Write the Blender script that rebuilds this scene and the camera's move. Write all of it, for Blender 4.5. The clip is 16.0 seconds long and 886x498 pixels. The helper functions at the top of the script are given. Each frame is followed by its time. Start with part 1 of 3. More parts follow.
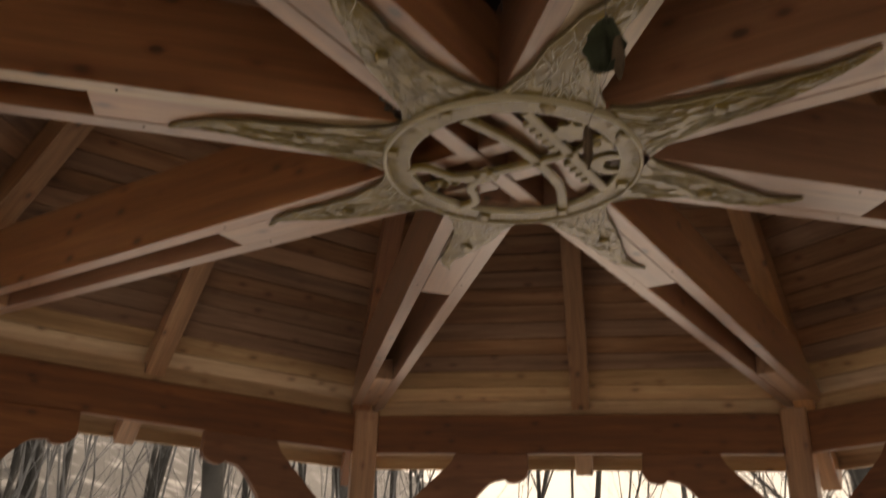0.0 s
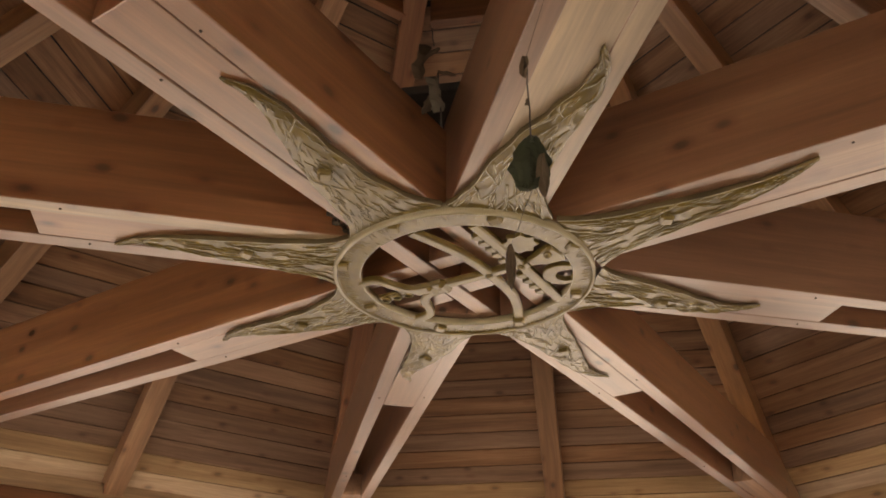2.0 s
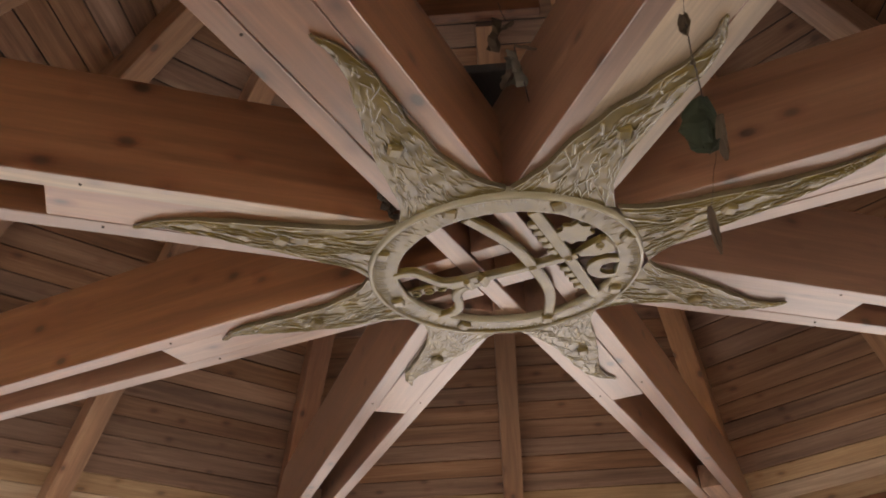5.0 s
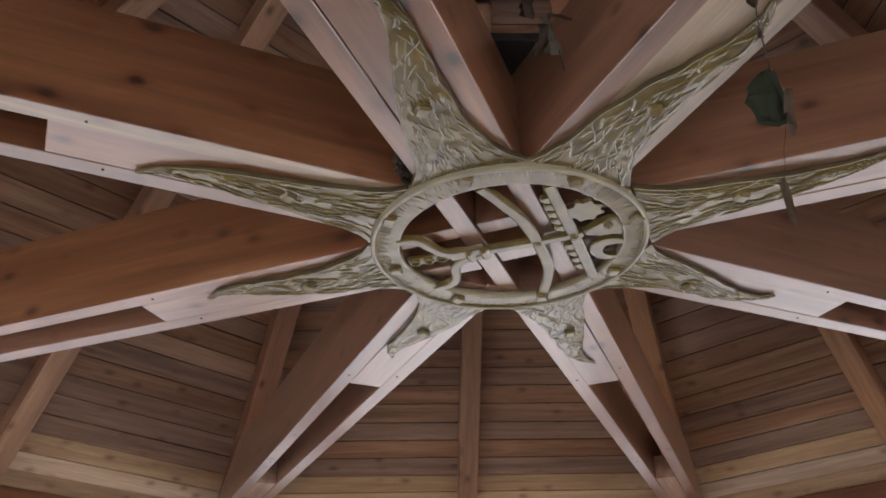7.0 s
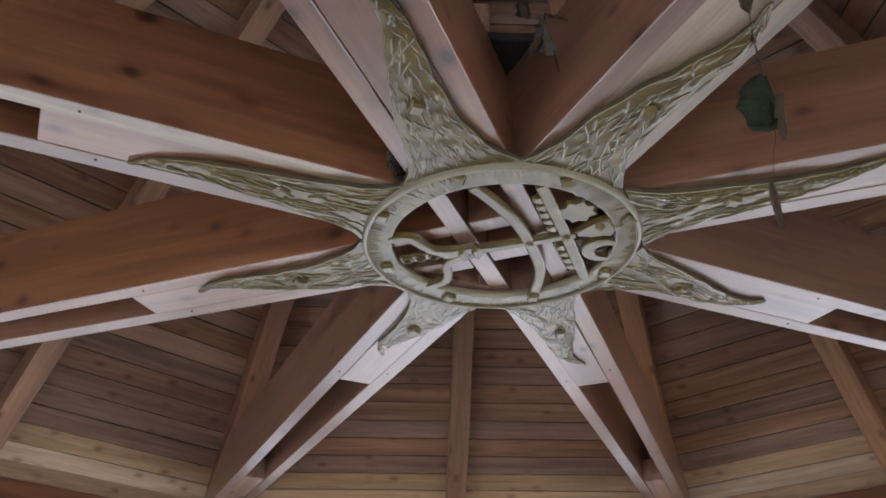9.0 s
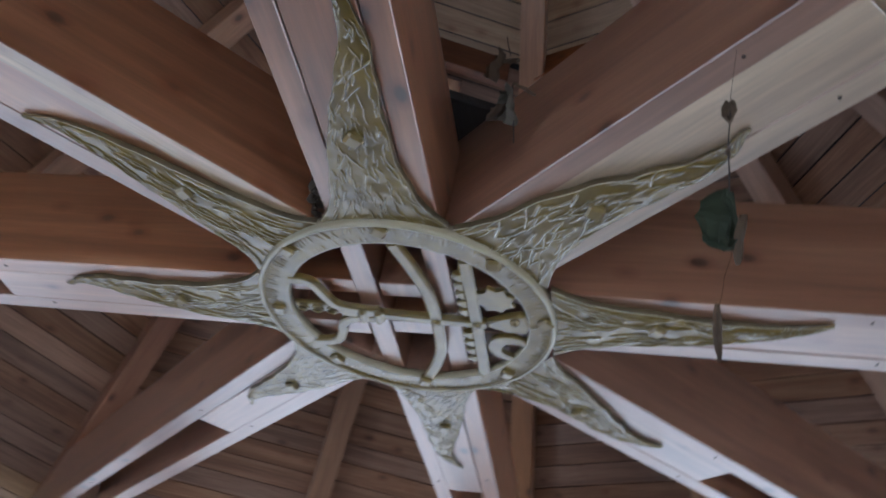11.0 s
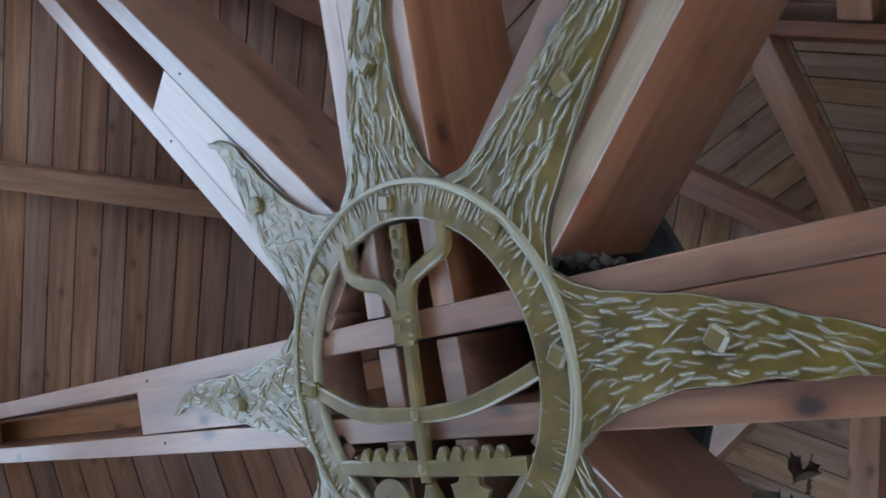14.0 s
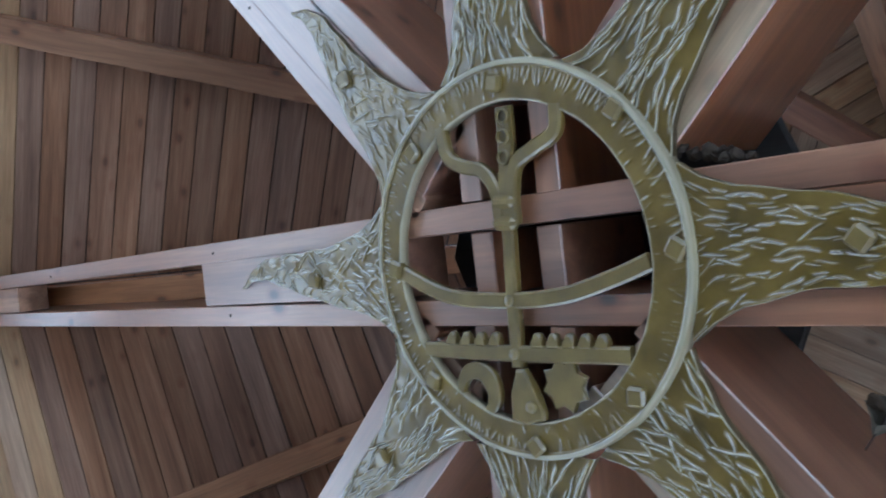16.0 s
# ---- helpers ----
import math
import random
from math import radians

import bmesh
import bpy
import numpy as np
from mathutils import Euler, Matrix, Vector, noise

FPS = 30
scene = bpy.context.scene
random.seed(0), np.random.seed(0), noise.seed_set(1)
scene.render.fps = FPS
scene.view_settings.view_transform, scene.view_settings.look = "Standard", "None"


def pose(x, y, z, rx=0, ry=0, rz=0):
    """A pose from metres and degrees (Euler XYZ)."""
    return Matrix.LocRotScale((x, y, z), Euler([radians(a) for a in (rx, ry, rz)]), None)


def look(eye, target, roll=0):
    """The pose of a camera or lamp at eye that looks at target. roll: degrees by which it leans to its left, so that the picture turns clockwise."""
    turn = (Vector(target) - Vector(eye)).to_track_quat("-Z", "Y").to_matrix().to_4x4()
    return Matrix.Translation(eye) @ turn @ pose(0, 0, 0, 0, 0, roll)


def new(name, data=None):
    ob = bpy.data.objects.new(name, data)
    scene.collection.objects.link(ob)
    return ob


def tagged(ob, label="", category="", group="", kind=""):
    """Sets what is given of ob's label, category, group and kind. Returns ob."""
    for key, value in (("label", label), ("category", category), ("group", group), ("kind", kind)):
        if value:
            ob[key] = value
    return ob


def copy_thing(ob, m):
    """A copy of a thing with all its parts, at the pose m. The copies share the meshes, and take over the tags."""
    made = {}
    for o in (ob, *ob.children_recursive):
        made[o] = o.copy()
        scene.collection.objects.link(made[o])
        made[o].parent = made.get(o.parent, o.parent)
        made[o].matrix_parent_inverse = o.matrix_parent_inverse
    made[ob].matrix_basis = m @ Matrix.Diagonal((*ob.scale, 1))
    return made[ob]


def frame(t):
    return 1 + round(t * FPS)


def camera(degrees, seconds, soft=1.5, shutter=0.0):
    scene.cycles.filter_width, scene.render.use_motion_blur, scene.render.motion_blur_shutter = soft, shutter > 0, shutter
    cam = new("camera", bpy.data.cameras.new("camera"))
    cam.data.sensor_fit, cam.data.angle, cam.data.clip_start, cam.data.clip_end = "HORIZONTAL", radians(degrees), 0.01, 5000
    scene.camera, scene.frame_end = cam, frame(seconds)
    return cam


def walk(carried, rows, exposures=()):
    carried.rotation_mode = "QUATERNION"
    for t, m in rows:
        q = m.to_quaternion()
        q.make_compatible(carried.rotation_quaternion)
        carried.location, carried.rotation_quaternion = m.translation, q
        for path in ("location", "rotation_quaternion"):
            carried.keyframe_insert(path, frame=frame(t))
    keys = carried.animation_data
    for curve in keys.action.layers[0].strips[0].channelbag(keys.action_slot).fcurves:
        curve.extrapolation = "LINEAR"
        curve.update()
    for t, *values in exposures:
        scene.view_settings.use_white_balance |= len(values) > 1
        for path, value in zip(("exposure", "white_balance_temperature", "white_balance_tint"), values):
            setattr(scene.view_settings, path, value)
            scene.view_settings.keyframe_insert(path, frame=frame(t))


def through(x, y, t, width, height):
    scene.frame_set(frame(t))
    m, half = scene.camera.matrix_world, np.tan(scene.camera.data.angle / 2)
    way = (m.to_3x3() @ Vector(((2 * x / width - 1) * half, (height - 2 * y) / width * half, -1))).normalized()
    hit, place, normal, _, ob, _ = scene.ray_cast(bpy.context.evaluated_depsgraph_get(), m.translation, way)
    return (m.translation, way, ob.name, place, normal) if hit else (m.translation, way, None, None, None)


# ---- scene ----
cam = camera(54.3, 16.0, soft=1.75, shutter=0.4)
ROWS = [
    (0, -1.4774, -0.8163, 1.5336, 112.996, -1.964, -56.807),
    (0.5, -1.4871, -0.8684, 1.5668, 119.045, -1.385, -57.976),
    (1, -1.4633, -0.8827, 1.5771, 121.558, -0.725, -58.073),
    (1.5, -1.4305, -0.8696, 1.5660, 119.997, -0.769, -57.267),
    (2, -1.4280, -0.8662, 1.5657, 119.834, -0.668, -57.341),
    (2.5, -1.4388, -0.8643, 1.5665, 119.654, -1.112, -57.370),
    (3, -1.4432, -0.8564, 1.5696, 120.023, -0.862, -57.300),
    (5.3, -1.4866, -0.4747, 1.5651, 120.821, 2.094, -66.145),
    (5.5, -1.4886, -0.4406, 1.5551, 120.268, 1.606, -67.582),
    (6, -1.4973, -0.4015, 1.5539, 119.851, 2.278, -68.583),
    (6.5, -1.5046, -0.4035, 1.5542, 119.951, 1.473, -69.235),
    (7, -1.4951, -0.3968, 1.5529, 120.064, 1.156, -69.252),
    (7.5, -1.4952, -0.4047, 1.5553, 120.158, 0.687, -69.786),
    (8, -1.4980, -0.4018, 1.5539, 120.211, 0.618, -69.863),
    (10.3, -1.4245, -0.4315, 1.5451, 120.740, -2.225, -71.672),
    (10.5, -1.3989, -0.4549, 1.5441, 122.199, -4.467, -72.232),
    (11, -1.3541, -0.3854, 1.5957, 126.623, -9.453, -82.625),
    (11.5, -1.2776, -0.2285, 1.6162, 130.623, -15.988, -98.038),
    (12, -1.1487, -0.0976, 1.6173, 141.129, -28.947, -116.771),
    (12.5, -1.0688, -0.0534, 1.6068, 149.351, -35.874, -131.425),
    (13, -1.0280, -0.0061, 1.6194, 159.182, -41.955, -144.022),
    (13.5, -0.9915, 0.0217, 1.6185, 168.617, -43.553, -156.624),
    (14, -0.9183, 0.0610, 1.5880, 176.247, -43.747, -166.987),
    (14.5, -0.8795, 0.0726, 1.5741, 177.539, -42.511, -169.035),
    (15, -0.8622, 0.0573, 1.5618, 177.827, -41.842, -172.142),
    (15.5, -0.8462, 0.0544, 1.5547, 175.432, -43.085, -172.714),
    (16, -0.8024, 0.0590, 1.5086, 172.875, -44.487, -171.821),
]
EXPOSE = [
    (0, 0.05, 9850, 19), (0.5, 0.55, 10250, 21), (1, 0.85, 10450, 21), (1.5, 1.08, 10250, 20), (3, 1.10, 10050, 20), (5.5, 1.12, 7350, 18),
    (8, 1.12, 6260, 13), (10.5, 1.16, 5400, 9), (11.5, 1.25, 5200, 8), (12, 1.44, 5090, 6), (13, 1.55, 4900, 2), (16, 1.68, 4810, 1),
]
walk(cam, [(t, pose(x, y, z, rx, ry, rz)) for t, x, y, z, rx, ry, rz in ROWS], EXPOSE)

# ---- light: an overcast winter day ----
world = bpy.data.worlds.new("winter_sky")
scene.world = world
world.use_nodes = True
wn = world.node_tree.nodes
wl = world.node_tree.links
sky = wn.new("ShaderNodeTexSky")
sky.sky_type, sky.sun_disc = "NISHITA", False
sky.sun_elevation, sky.sun_rotation = radians(50), radians(60)
sky.air_density, sky.dust_density = 1.0, 4.0
# an even, greyed sky
grey = wn.new("ShaderNodeHueSaturation")
grey.inputs["Saturation"].default_value = 0.25
wl.new(sky.outputs["Color"], grey.inputs["Color"])
wl.new(grey.outputs["Color"], wn["Background"].inputs["Color"])
wn["Background"].inputs["Strength"].default_value = 0.15
sun_data = bpy.data.lights.new("sun", "SUN")
sun_data.energy, sun_data.angle, sun_data.color = 1.5, radians(28), (1.0, 0.98, 0.95)
sun = new("sun", sun_data)
# the sky's sun stands 50 degrees high, behind cloud
sun.matrix_world = look((0, 0, 0), (-math.cos(radians(50)) * math.sin(radians(60)), -math.cos(radians(50)) * math.cos(radians(60)), -math.sin(radians(50))))


# ---- materials ----
def mat(name):
    m = bpy.data.materials.new(name)
    m.use_nodes = True
    nt = m.node_tree
    return m, nt.nodes, nt.links, nt.nodes["Principled BSDF"]


def ramp(nodes, stops):
    r = nodes.new("ShaderNodeValToRGB")
    while len(r.color_ramp.elements) < len(stops):
        r.color_ramp.elements.new(0.5)
    for e, (p, c) in zip(r.color_ramp.elements, stops):
        e.position, e.color = p, (*c, 1)
    return r


def wood(name, dark, mid, light, rough=0.5, knots=1.0, grey=0.0, spread=0.35, coat=0.0):
    """Planed softwood, the grain along the piece's own x; knots, darker streaks and a tone of its own for every piece."""
    m, n, l, b = mat(name)
    tc = n.new("ShaderNodeTexCoord")
    info = n.new("ShaderNodeObjectInfo")
    shift = n.new("ShaderNodeVectorMath")
    shift.operation = "MULTIPLY_ADD"
    comb = n.new("ShaderNodeCombineXYZ")
    for k in range(3):
        l.new(info.outputs["Random"], comb.inputs[k])
    l.new(comb.outputs[0], shift.inputs[0])
    shift.inputs[1].default_value = (37.0, 19.0, 53.0)
    l.new(tc.outputs["Object"], shift.inputs[2])

    def noise_of(scale, vec, detail=4, rough_=0.6, dist=0.0):
        mp = n.new("ShaderNodeMapping")
        mp.inputs["Scale"].default_value = vec
        l.new(shift.outputs[0], mp.inputs["Vector"])
        t = n.new("ShaderNodeTexNoise")
        t.inputs["Scale"].default_value, t.inputs["Detail"].default_value = scale, detail
        t.inputs["Roughness"].default_value, t.inputs["Distortion"].default_value = rough_, dist
        l.new(mp.outputs[0], t.inputs["Vector"])
        return t

    grain = noise_of(1.0, (1.6, 26, 26), 5, 0.55, 0.6)
    fine = noise_of(1.0, (9, 170, 170), 3, 0.6)
    broad = noise_of(1.0, (0.9, 3.5, 3.5), 3, 0.5)
    mix = n.new("ShaderNodeMath")
    mix.operation = "MULTIPLY_ADD"
    l.new(grain.outputs["Fac"], mix.inputs[0])
    mix.inputs[1].default_value = 0.7
    sub = n.new("ShaderNodeMath")
    sub.operation = "MULTIPLY"
    l.new(broad.outputs["Fac"], sub.inputs[0])
    sub.inputs[1].default_value = 0.3
    l.new(sub.outputs[0], mix.inputs[2])
    col = ramp(n, [(0.3, dark), (0.5, mid), (0.68, light)])
    l.new(mix.outputs[0], col.inputs[0])
    # fine fibres
    fr = ramp(n, [(0.3, (0.8, 0.8, 0.8)), (0.7, (1.08, 1.08, 1.08))])
    l.new(fine.outputs["Fac"], fr.inputs[0])
    mul = n.new("ShaderNodeMix")
    mul.data_type, mul.blend_type = "RGBA", "MULTIPLY"
    mul.inputs[0].default_value = 1.0
    l.new(col.outputs[0], mul.inputs[6])
    l.new(fr.outputs[0], mul.inputs[7])
    # knots
    mp = n.new("ShaderNodeMapping")
    mp.inputs["Scale"].default_value = (9.5, 16.0, 16.0)
    l.new(shift.outputs[0], mp.inputs["Vector"])
    vor = n.new("ShaderNodeTexVoronoi")
    vor.inputs["Scale"].default_value, vor.inputs["Randomness"].default_value = 1.0, 1.0
    l.new(mp.outputs[0], vor.inputs["Vector"])
    kr = ramp(n, [(0.09, (0.06, 0.03, 0.02)), (0.13, (0.25, 0.16, 0.12)), (0.19, (0.72, 0.52, 0.42)), (0.34, (1, 1, 1))])
    # only some of the cells hold a knot
    sep = n.new("ShaderNodeSeparateColor")
    l.new(vor.outputs["Color"], sep.inputs[0])
    some = n.new("ShaderNodeMath")
    some.operation = "GREATER_THAN"
    l.new(sep.outputs[0], some.inputs[0])
    some.inputs[1].default_value = 0.5
    plus = n.new("ShaderNodeMath")
    l.new(some.outputs[0], plus.inputs[0])
    l.new(vor.outputs["Distance"], plus.inputs[1])
    l.new(plus.outputs[0], kr.inputs[0])
    km = n.new("ShaderNodeMix")
    km.data_type, km.blend_type = "RGBA", "MULTIPLY"
    km.inputs[0].default_value = 0.85 * knots
    l.new(mul.outputs[2], km.inputs[6])
    l.new(kr.outputs[0], km.inputs[7])
    # tone of the piece
    hsv = n.new("ShaderNodeHueSaturation")
    vr = n.new("ShaderNodeMapRange")
    vr.inputs["To Min"].default_value, vr.inputs["To Max"].default_value = 0.97 - spread, 0.97 + spread
    l.new(info.outputs["Random"], vr.inputs["Value"])
    l.new(vr.outputs[0], hsv.inputs["Value"])
    wn_ = n.new("ShaderNodeTexWhiteNoise")
    wn_.noise_dimensions = "1D"
    l.new(info.outputs["Random"], wn_.inputs["W"])
    sr = n.new("ShaderNodeMapRange")
    sr.inputs["To Min"].default_value, sr.inputs["To Max"].default_value = 0.89 - 0.75 * grey, 1.06 - 0.24 * grey
    l.new(wn_.outputs["Value"], sr.inputs["Value"])
    l.new(sr.outputs[0], hsv.inputs["Saturation"])
    l.new(km.outputs[2], hsv.inputs["Color"])
    l.new(hsv.outputs[0], b.inputs["Base Color"])
    rr = n.new("ShaderNodeMapRange")
    rr.inputs["To Min"].default_value, rr.inputs["To Max"].default_value = rough - 0.1, rough + 0.14
    l.new(grain.outputs["Fac"], rr.inputs["Value"])
    l.new(rr.outputs[0], b.inputs["Roughness"])
    b.inputs["Coat Weight"].default_value, b.inputs["Coat Roughness"].default_value = coat, 0.3
    b.inputs["Coat IOR"].default_value = 2.35
    bump = n.new("ShaderNodeBump")
    bump.inputs["Strength"].default_value, bump.inputs["Distance"].default_value = 0.35, 0.002
    add = n.new("ShaderNodeMath")
    l.new(fine.outputs["Fac"], add.inputs[0])
    l.new(grain.outputs["Fac"], add.inputs[1])
    l.new(add.outputs[0], bump.inputs["Height"])
    l.new(bump.outputs[0], b.inputs["Normal"])
    return m


BEAM = wood("beam_wood", (0.160, 0.055, 0.021), (0.318, 0.128, 0.053), (0.455, 0.220, 0.104), 0.4, 1.1, 0.09, 0.13, 1.0)
RAFTER = wood("rafter_wood", (0.225, 0.094, 0.036), (0.412, 0.197, 0.086), (0.560, 0.308, 0.150), 0.45, 0.9, 0.12, 0.13, 0.36)
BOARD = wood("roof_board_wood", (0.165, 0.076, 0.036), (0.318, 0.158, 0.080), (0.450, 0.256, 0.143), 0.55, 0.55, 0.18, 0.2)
SAPWOOD = wood("pale_sapwood", (0.297, 0.183, 0.096), (0.509, 0.347, 0.192), (0.657, 0.482, 0.288), 0.42, 0.5, 0.2, 0.08, 1.0)
FRIEZE = wood("frieze_wood", (0.120, 0.036, 0.011), (0.205, 0.070, 0.023), (0.300, 0.116, 0.042), 0.55, 0.6, 0.0, 0.1, 0.05)
RED_RAFTER = wood("red_rafter_wood", (0.190, 0.066, 0.024), (0.300, 0.112, 0.042), (0.410, 0.170, 0.070), 0.5, 0.8, 0.0, 0.1, 0.1)
# pine where daylight reaches: the light is put into the paler colour
LIT_PINE = wood("lit_pale_pine", (0.318, 0.174, 0.080), (0.488, 0.299, 0.148), (0.615, 0.415, 0.224), 0.5, 0.6, 0.2, 0.1)
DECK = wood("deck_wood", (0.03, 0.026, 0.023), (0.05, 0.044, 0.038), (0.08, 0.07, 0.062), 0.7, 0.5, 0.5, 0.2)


def brass(name, wear_glint, gloss):
    """Gold paint on carved relief, greyed and paler on ridges: wear plus painted glints."""
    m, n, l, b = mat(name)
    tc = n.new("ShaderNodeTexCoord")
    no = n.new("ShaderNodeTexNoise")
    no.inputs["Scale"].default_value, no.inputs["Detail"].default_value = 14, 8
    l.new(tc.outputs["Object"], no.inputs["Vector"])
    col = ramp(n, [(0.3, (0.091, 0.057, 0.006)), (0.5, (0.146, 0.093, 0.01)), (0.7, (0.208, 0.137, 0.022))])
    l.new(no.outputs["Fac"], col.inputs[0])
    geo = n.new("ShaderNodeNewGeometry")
    # paler crests: rubbed paint and caught light in one colour
    edge = ramp(n, [(0.510, (0, 0, 0)), (0.545, (wear_glint, wear_glint, wear_glint))])
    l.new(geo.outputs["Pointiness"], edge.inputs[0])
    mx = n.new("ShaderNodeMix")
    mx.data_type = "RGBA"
    if wear_glint:
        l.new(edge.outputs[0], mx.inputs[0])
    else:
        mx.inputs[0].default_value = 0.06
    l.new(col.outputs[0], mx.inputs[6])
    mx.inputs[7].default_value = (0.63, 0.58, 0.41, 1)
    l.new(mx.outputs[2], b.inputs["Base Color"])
    b.inputs["Metallic"].default_value = 0.0
    b.inputs["Roughness"].default_value = 0.6
    b.inputs["Specular IOR Level"].default_value = 0.15
    b.inputs["Coat Weight"].default_value, b.inputs["Coat Roughness"].default_value = 1.0, 0.2
    b.inputs["Coat IOR"].default_value = gloss
    n2 = n.new("ShaderNodeTexNoise")
    n2.inputs["Scale"].default_value, n2.inputs["Detail"].default_value = 160, 4
    l.new(tc.outputs["Object"], n2.inputs["Vector"])
    bump = n.new("ShaderNodeBump")
    bump.inputs["Strength"].default_value, bump.inputs["Distance"].default_value = 0.25, 0.001
    l.new(n2.outputs["Fac"], bump.inputs["Height"])
    l.new(bump.outputs[0], b.inputs["Normal"])
    return m


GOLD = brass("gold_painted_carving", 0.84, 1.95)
# same gold, its painted ridge glints halved for one ray
GOLD_FAINT = brass("faint_glint_gold_carving", 0.42, 1.95)
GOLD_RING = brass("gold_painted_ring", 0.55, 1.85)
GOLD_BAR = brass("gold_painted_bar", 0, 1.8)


def plain(name, colour, rough=0.7, scale=6.0, vary=0.3, bump_d=0.002, metal=0.0, fine_scale=60.0):
    m, n, l, b = mat(name)
    tc = n.new("ShaderNodeTexCoord")
    no = n.new("ShaderNodeTexNoise")
    no.inputs["Scale"].default_value, no.inputs["Detail"].default_value = scale, 8
    l.new(tc.outputs["Object"], no.inputs["Vector"])
    col = ramp(n, [(0.3, tuple(c * (1 - vary) for c in colour)), (0.7, tuple(min(1, c * (1 + vary)) for c in colour))])
    l.new(no.outputs["Fac"], col.inputs[0])
    l.new(col.outputs[0], b.inputs["Base Color"])
    b.inputs["Roughness"].default_value, b.inputs["Metallic"].default_value = rough, metal
    n2 = n.new("ShaderNodeTexNoise")
    n2.inputs["Scale"].default_value, n2.inputs["Detail"].default_value = fine_scale, 5
    l.new(tc.outputs["Object"], n2.inputs["Vector"])
    bump = n.new("ShaderNodeBump")
    bump.inputs["Strength"].default_value, bump.inputs["Distance"].default_value = 0.5, bump_d
    l.new(n2.outputs["Fac"], bump.inputs["Height"])
    l.new(bump.outputs[0], b.inputs["Normal"])
    return m


SHINGLE = plain("dark_shingle", (0.05, 0.05, 0.055), 0.85)
FLASHING = plain("slate_blue_flashing", (0.035, 0.045, 0.055), 0.5)
SNOW = plain("patchy_old_snow", (0.81, 0.82, 0.83), 0.8, 1.3, 0.12, 0.03, 0.0, 9.0)
nt = SNOW.node_tree
base = nt.nodes["Principled BSDF"].inputs["Base Color"]
snow_col = base.links[0].from_socket
gp = nt.nodes.new("ShaderNodeTexCoord")
gx = nt.nodes.new("ShaderNodeSeparateXYZ")
nt.links.new(gp.outputs["Object"], gx.inputs[0])
patch = nt.nodes.new("ShaderNodeTexNoise")
patch.inputs["Scale"].default_value, patch.inputs["Detail"].default_value = 1.3, 9
nt.links.new(gp.outputs["Object"], patch.inputs["Vector"])
high = nt.nodes.new("ShaderNodeMapRange")
high.inputs["From Min"].default_value, high.inputs["From Max"].default_value = 0.0, 2.2
high.inputs["To Min"].default_value, high.inputs["To Max"].default_value = -0.35, 0.18
nt.links.new(gx.outputs["Z"], high.inputs["Value"])
both = nt.nodes.new("ShaderNodeMath")
nt.links.new(patch.outputs["Fac"], both.inputs[0])
nt.links.new(high.outputs[0], both.inputs[1])
share = ramp(nt.nodes, [(0.40, (0, 0, 0)), (0.62, (1, 1, 1))])
nt.links.new(both.outputs[0], share.inputs[0])
litter = nt.nodes.new("ShaderNodeMix")
litter.data_type = "RGBA"
nt.links.new(share.outputs[0], litter.inputs[0])
nt.links.new(snow_col, litter.inputs[6])
litter.inputs[7].default_value = (0.075, 0.077, 0.079, 1)
# bare earth below the eaves, ragged-edged; unseen, added to dim reflections and bounce
flat = nt.nodes.new("ShaderNodeVectorMath")
flat.operation = "MULTIPLY_ADD"
# shifted 1.3 m to -y, to take light off that side
flat.inputs[1].default_value, flat.inputs[2].default_value = (1, 1, 0), (0, 1.3, 0)
nt.links.new(gp.outputs["Object"], flat.inputs[0])
dist = nt.nodes.new("ShaderNodeVectorMath")
dist.operation = "LENGTH"
nt.links.new(flat.outputs[0], dist.inputs[0])
ragged = nt.nodes.new("ShaderNodeMath")
ragged.operation = "MULTIPLY_ADD"
nt.links.new(patch.outputs["Fac"], ragged.inputs[0])
ragged.inputs[1].default_value = -2.2
nt.links.new(dist.outputs["Value"], ragged.inputs[2])
bare = nt.nodes.new("ShaderNodeMapRange")
bare.inputs["From Min"].default_value, bare.inputs["From Max"].default_value = 2.85, 3.2
bare.inputs["To Min"].default_value, bare.inputs["To Max"].default_value = 1.0, 0.0
nt.links.new(ragged.outputs[0], bare.inputs["Value"])
dim_earth = nt.nodes.new("ShaderNodeMix")
dim_earth.data_type = "RGBA"
nt.links.new(bare.outputs[0], dim_earth.inputs[0])
nt.links.new(litter.outputs[2], dim_earth.inputs[6])
dim_earth.inputs[7].default_value = (0.045, 0.037, 0.03, 1)
nt.links.new(dim_earth.outputs[2], base)
BARK = plain("grey_bark", (0.075, 0.077, 0.076), 0.9, 3.0, 0.5, 0.01, 0.0, 30.0)
PALE_BARK = plain("pale_bark", (0.26, 0.275, 0.29), 0.9, 3.0, 0.6, 0.01, 0.0, 30.0)
LEAF = plain("dull_green_leaf", (0.045, 0.058, 0.032), 0.7, 20.0, 0.4, 0.001)
FADED = plain("faded_grey_green_leaf", (0.185, 0.168, 0.130), 0.75, 25.0, 0.4, 0.001)
DRY = plain("dry_brown_leaf", (0.145, 0.105, 0.07), 0.8, 20.0, 0.4, 0.001)
THREAD = plain("dark_thread", (0.05, 0.04, 0.035), 0.8)
# side faces of the rays: their shade is put into this dark colour
SHADED_EDGE = plain("dark_shaded_edge", (0.085, 0.06, 0.022), 0.6, 14.0, 0.4)
DIRT = plain("dark_crumbly_dirt", (0.05, 0.036, 0.024), 0.95, 30.0, 0.5, 0.004)


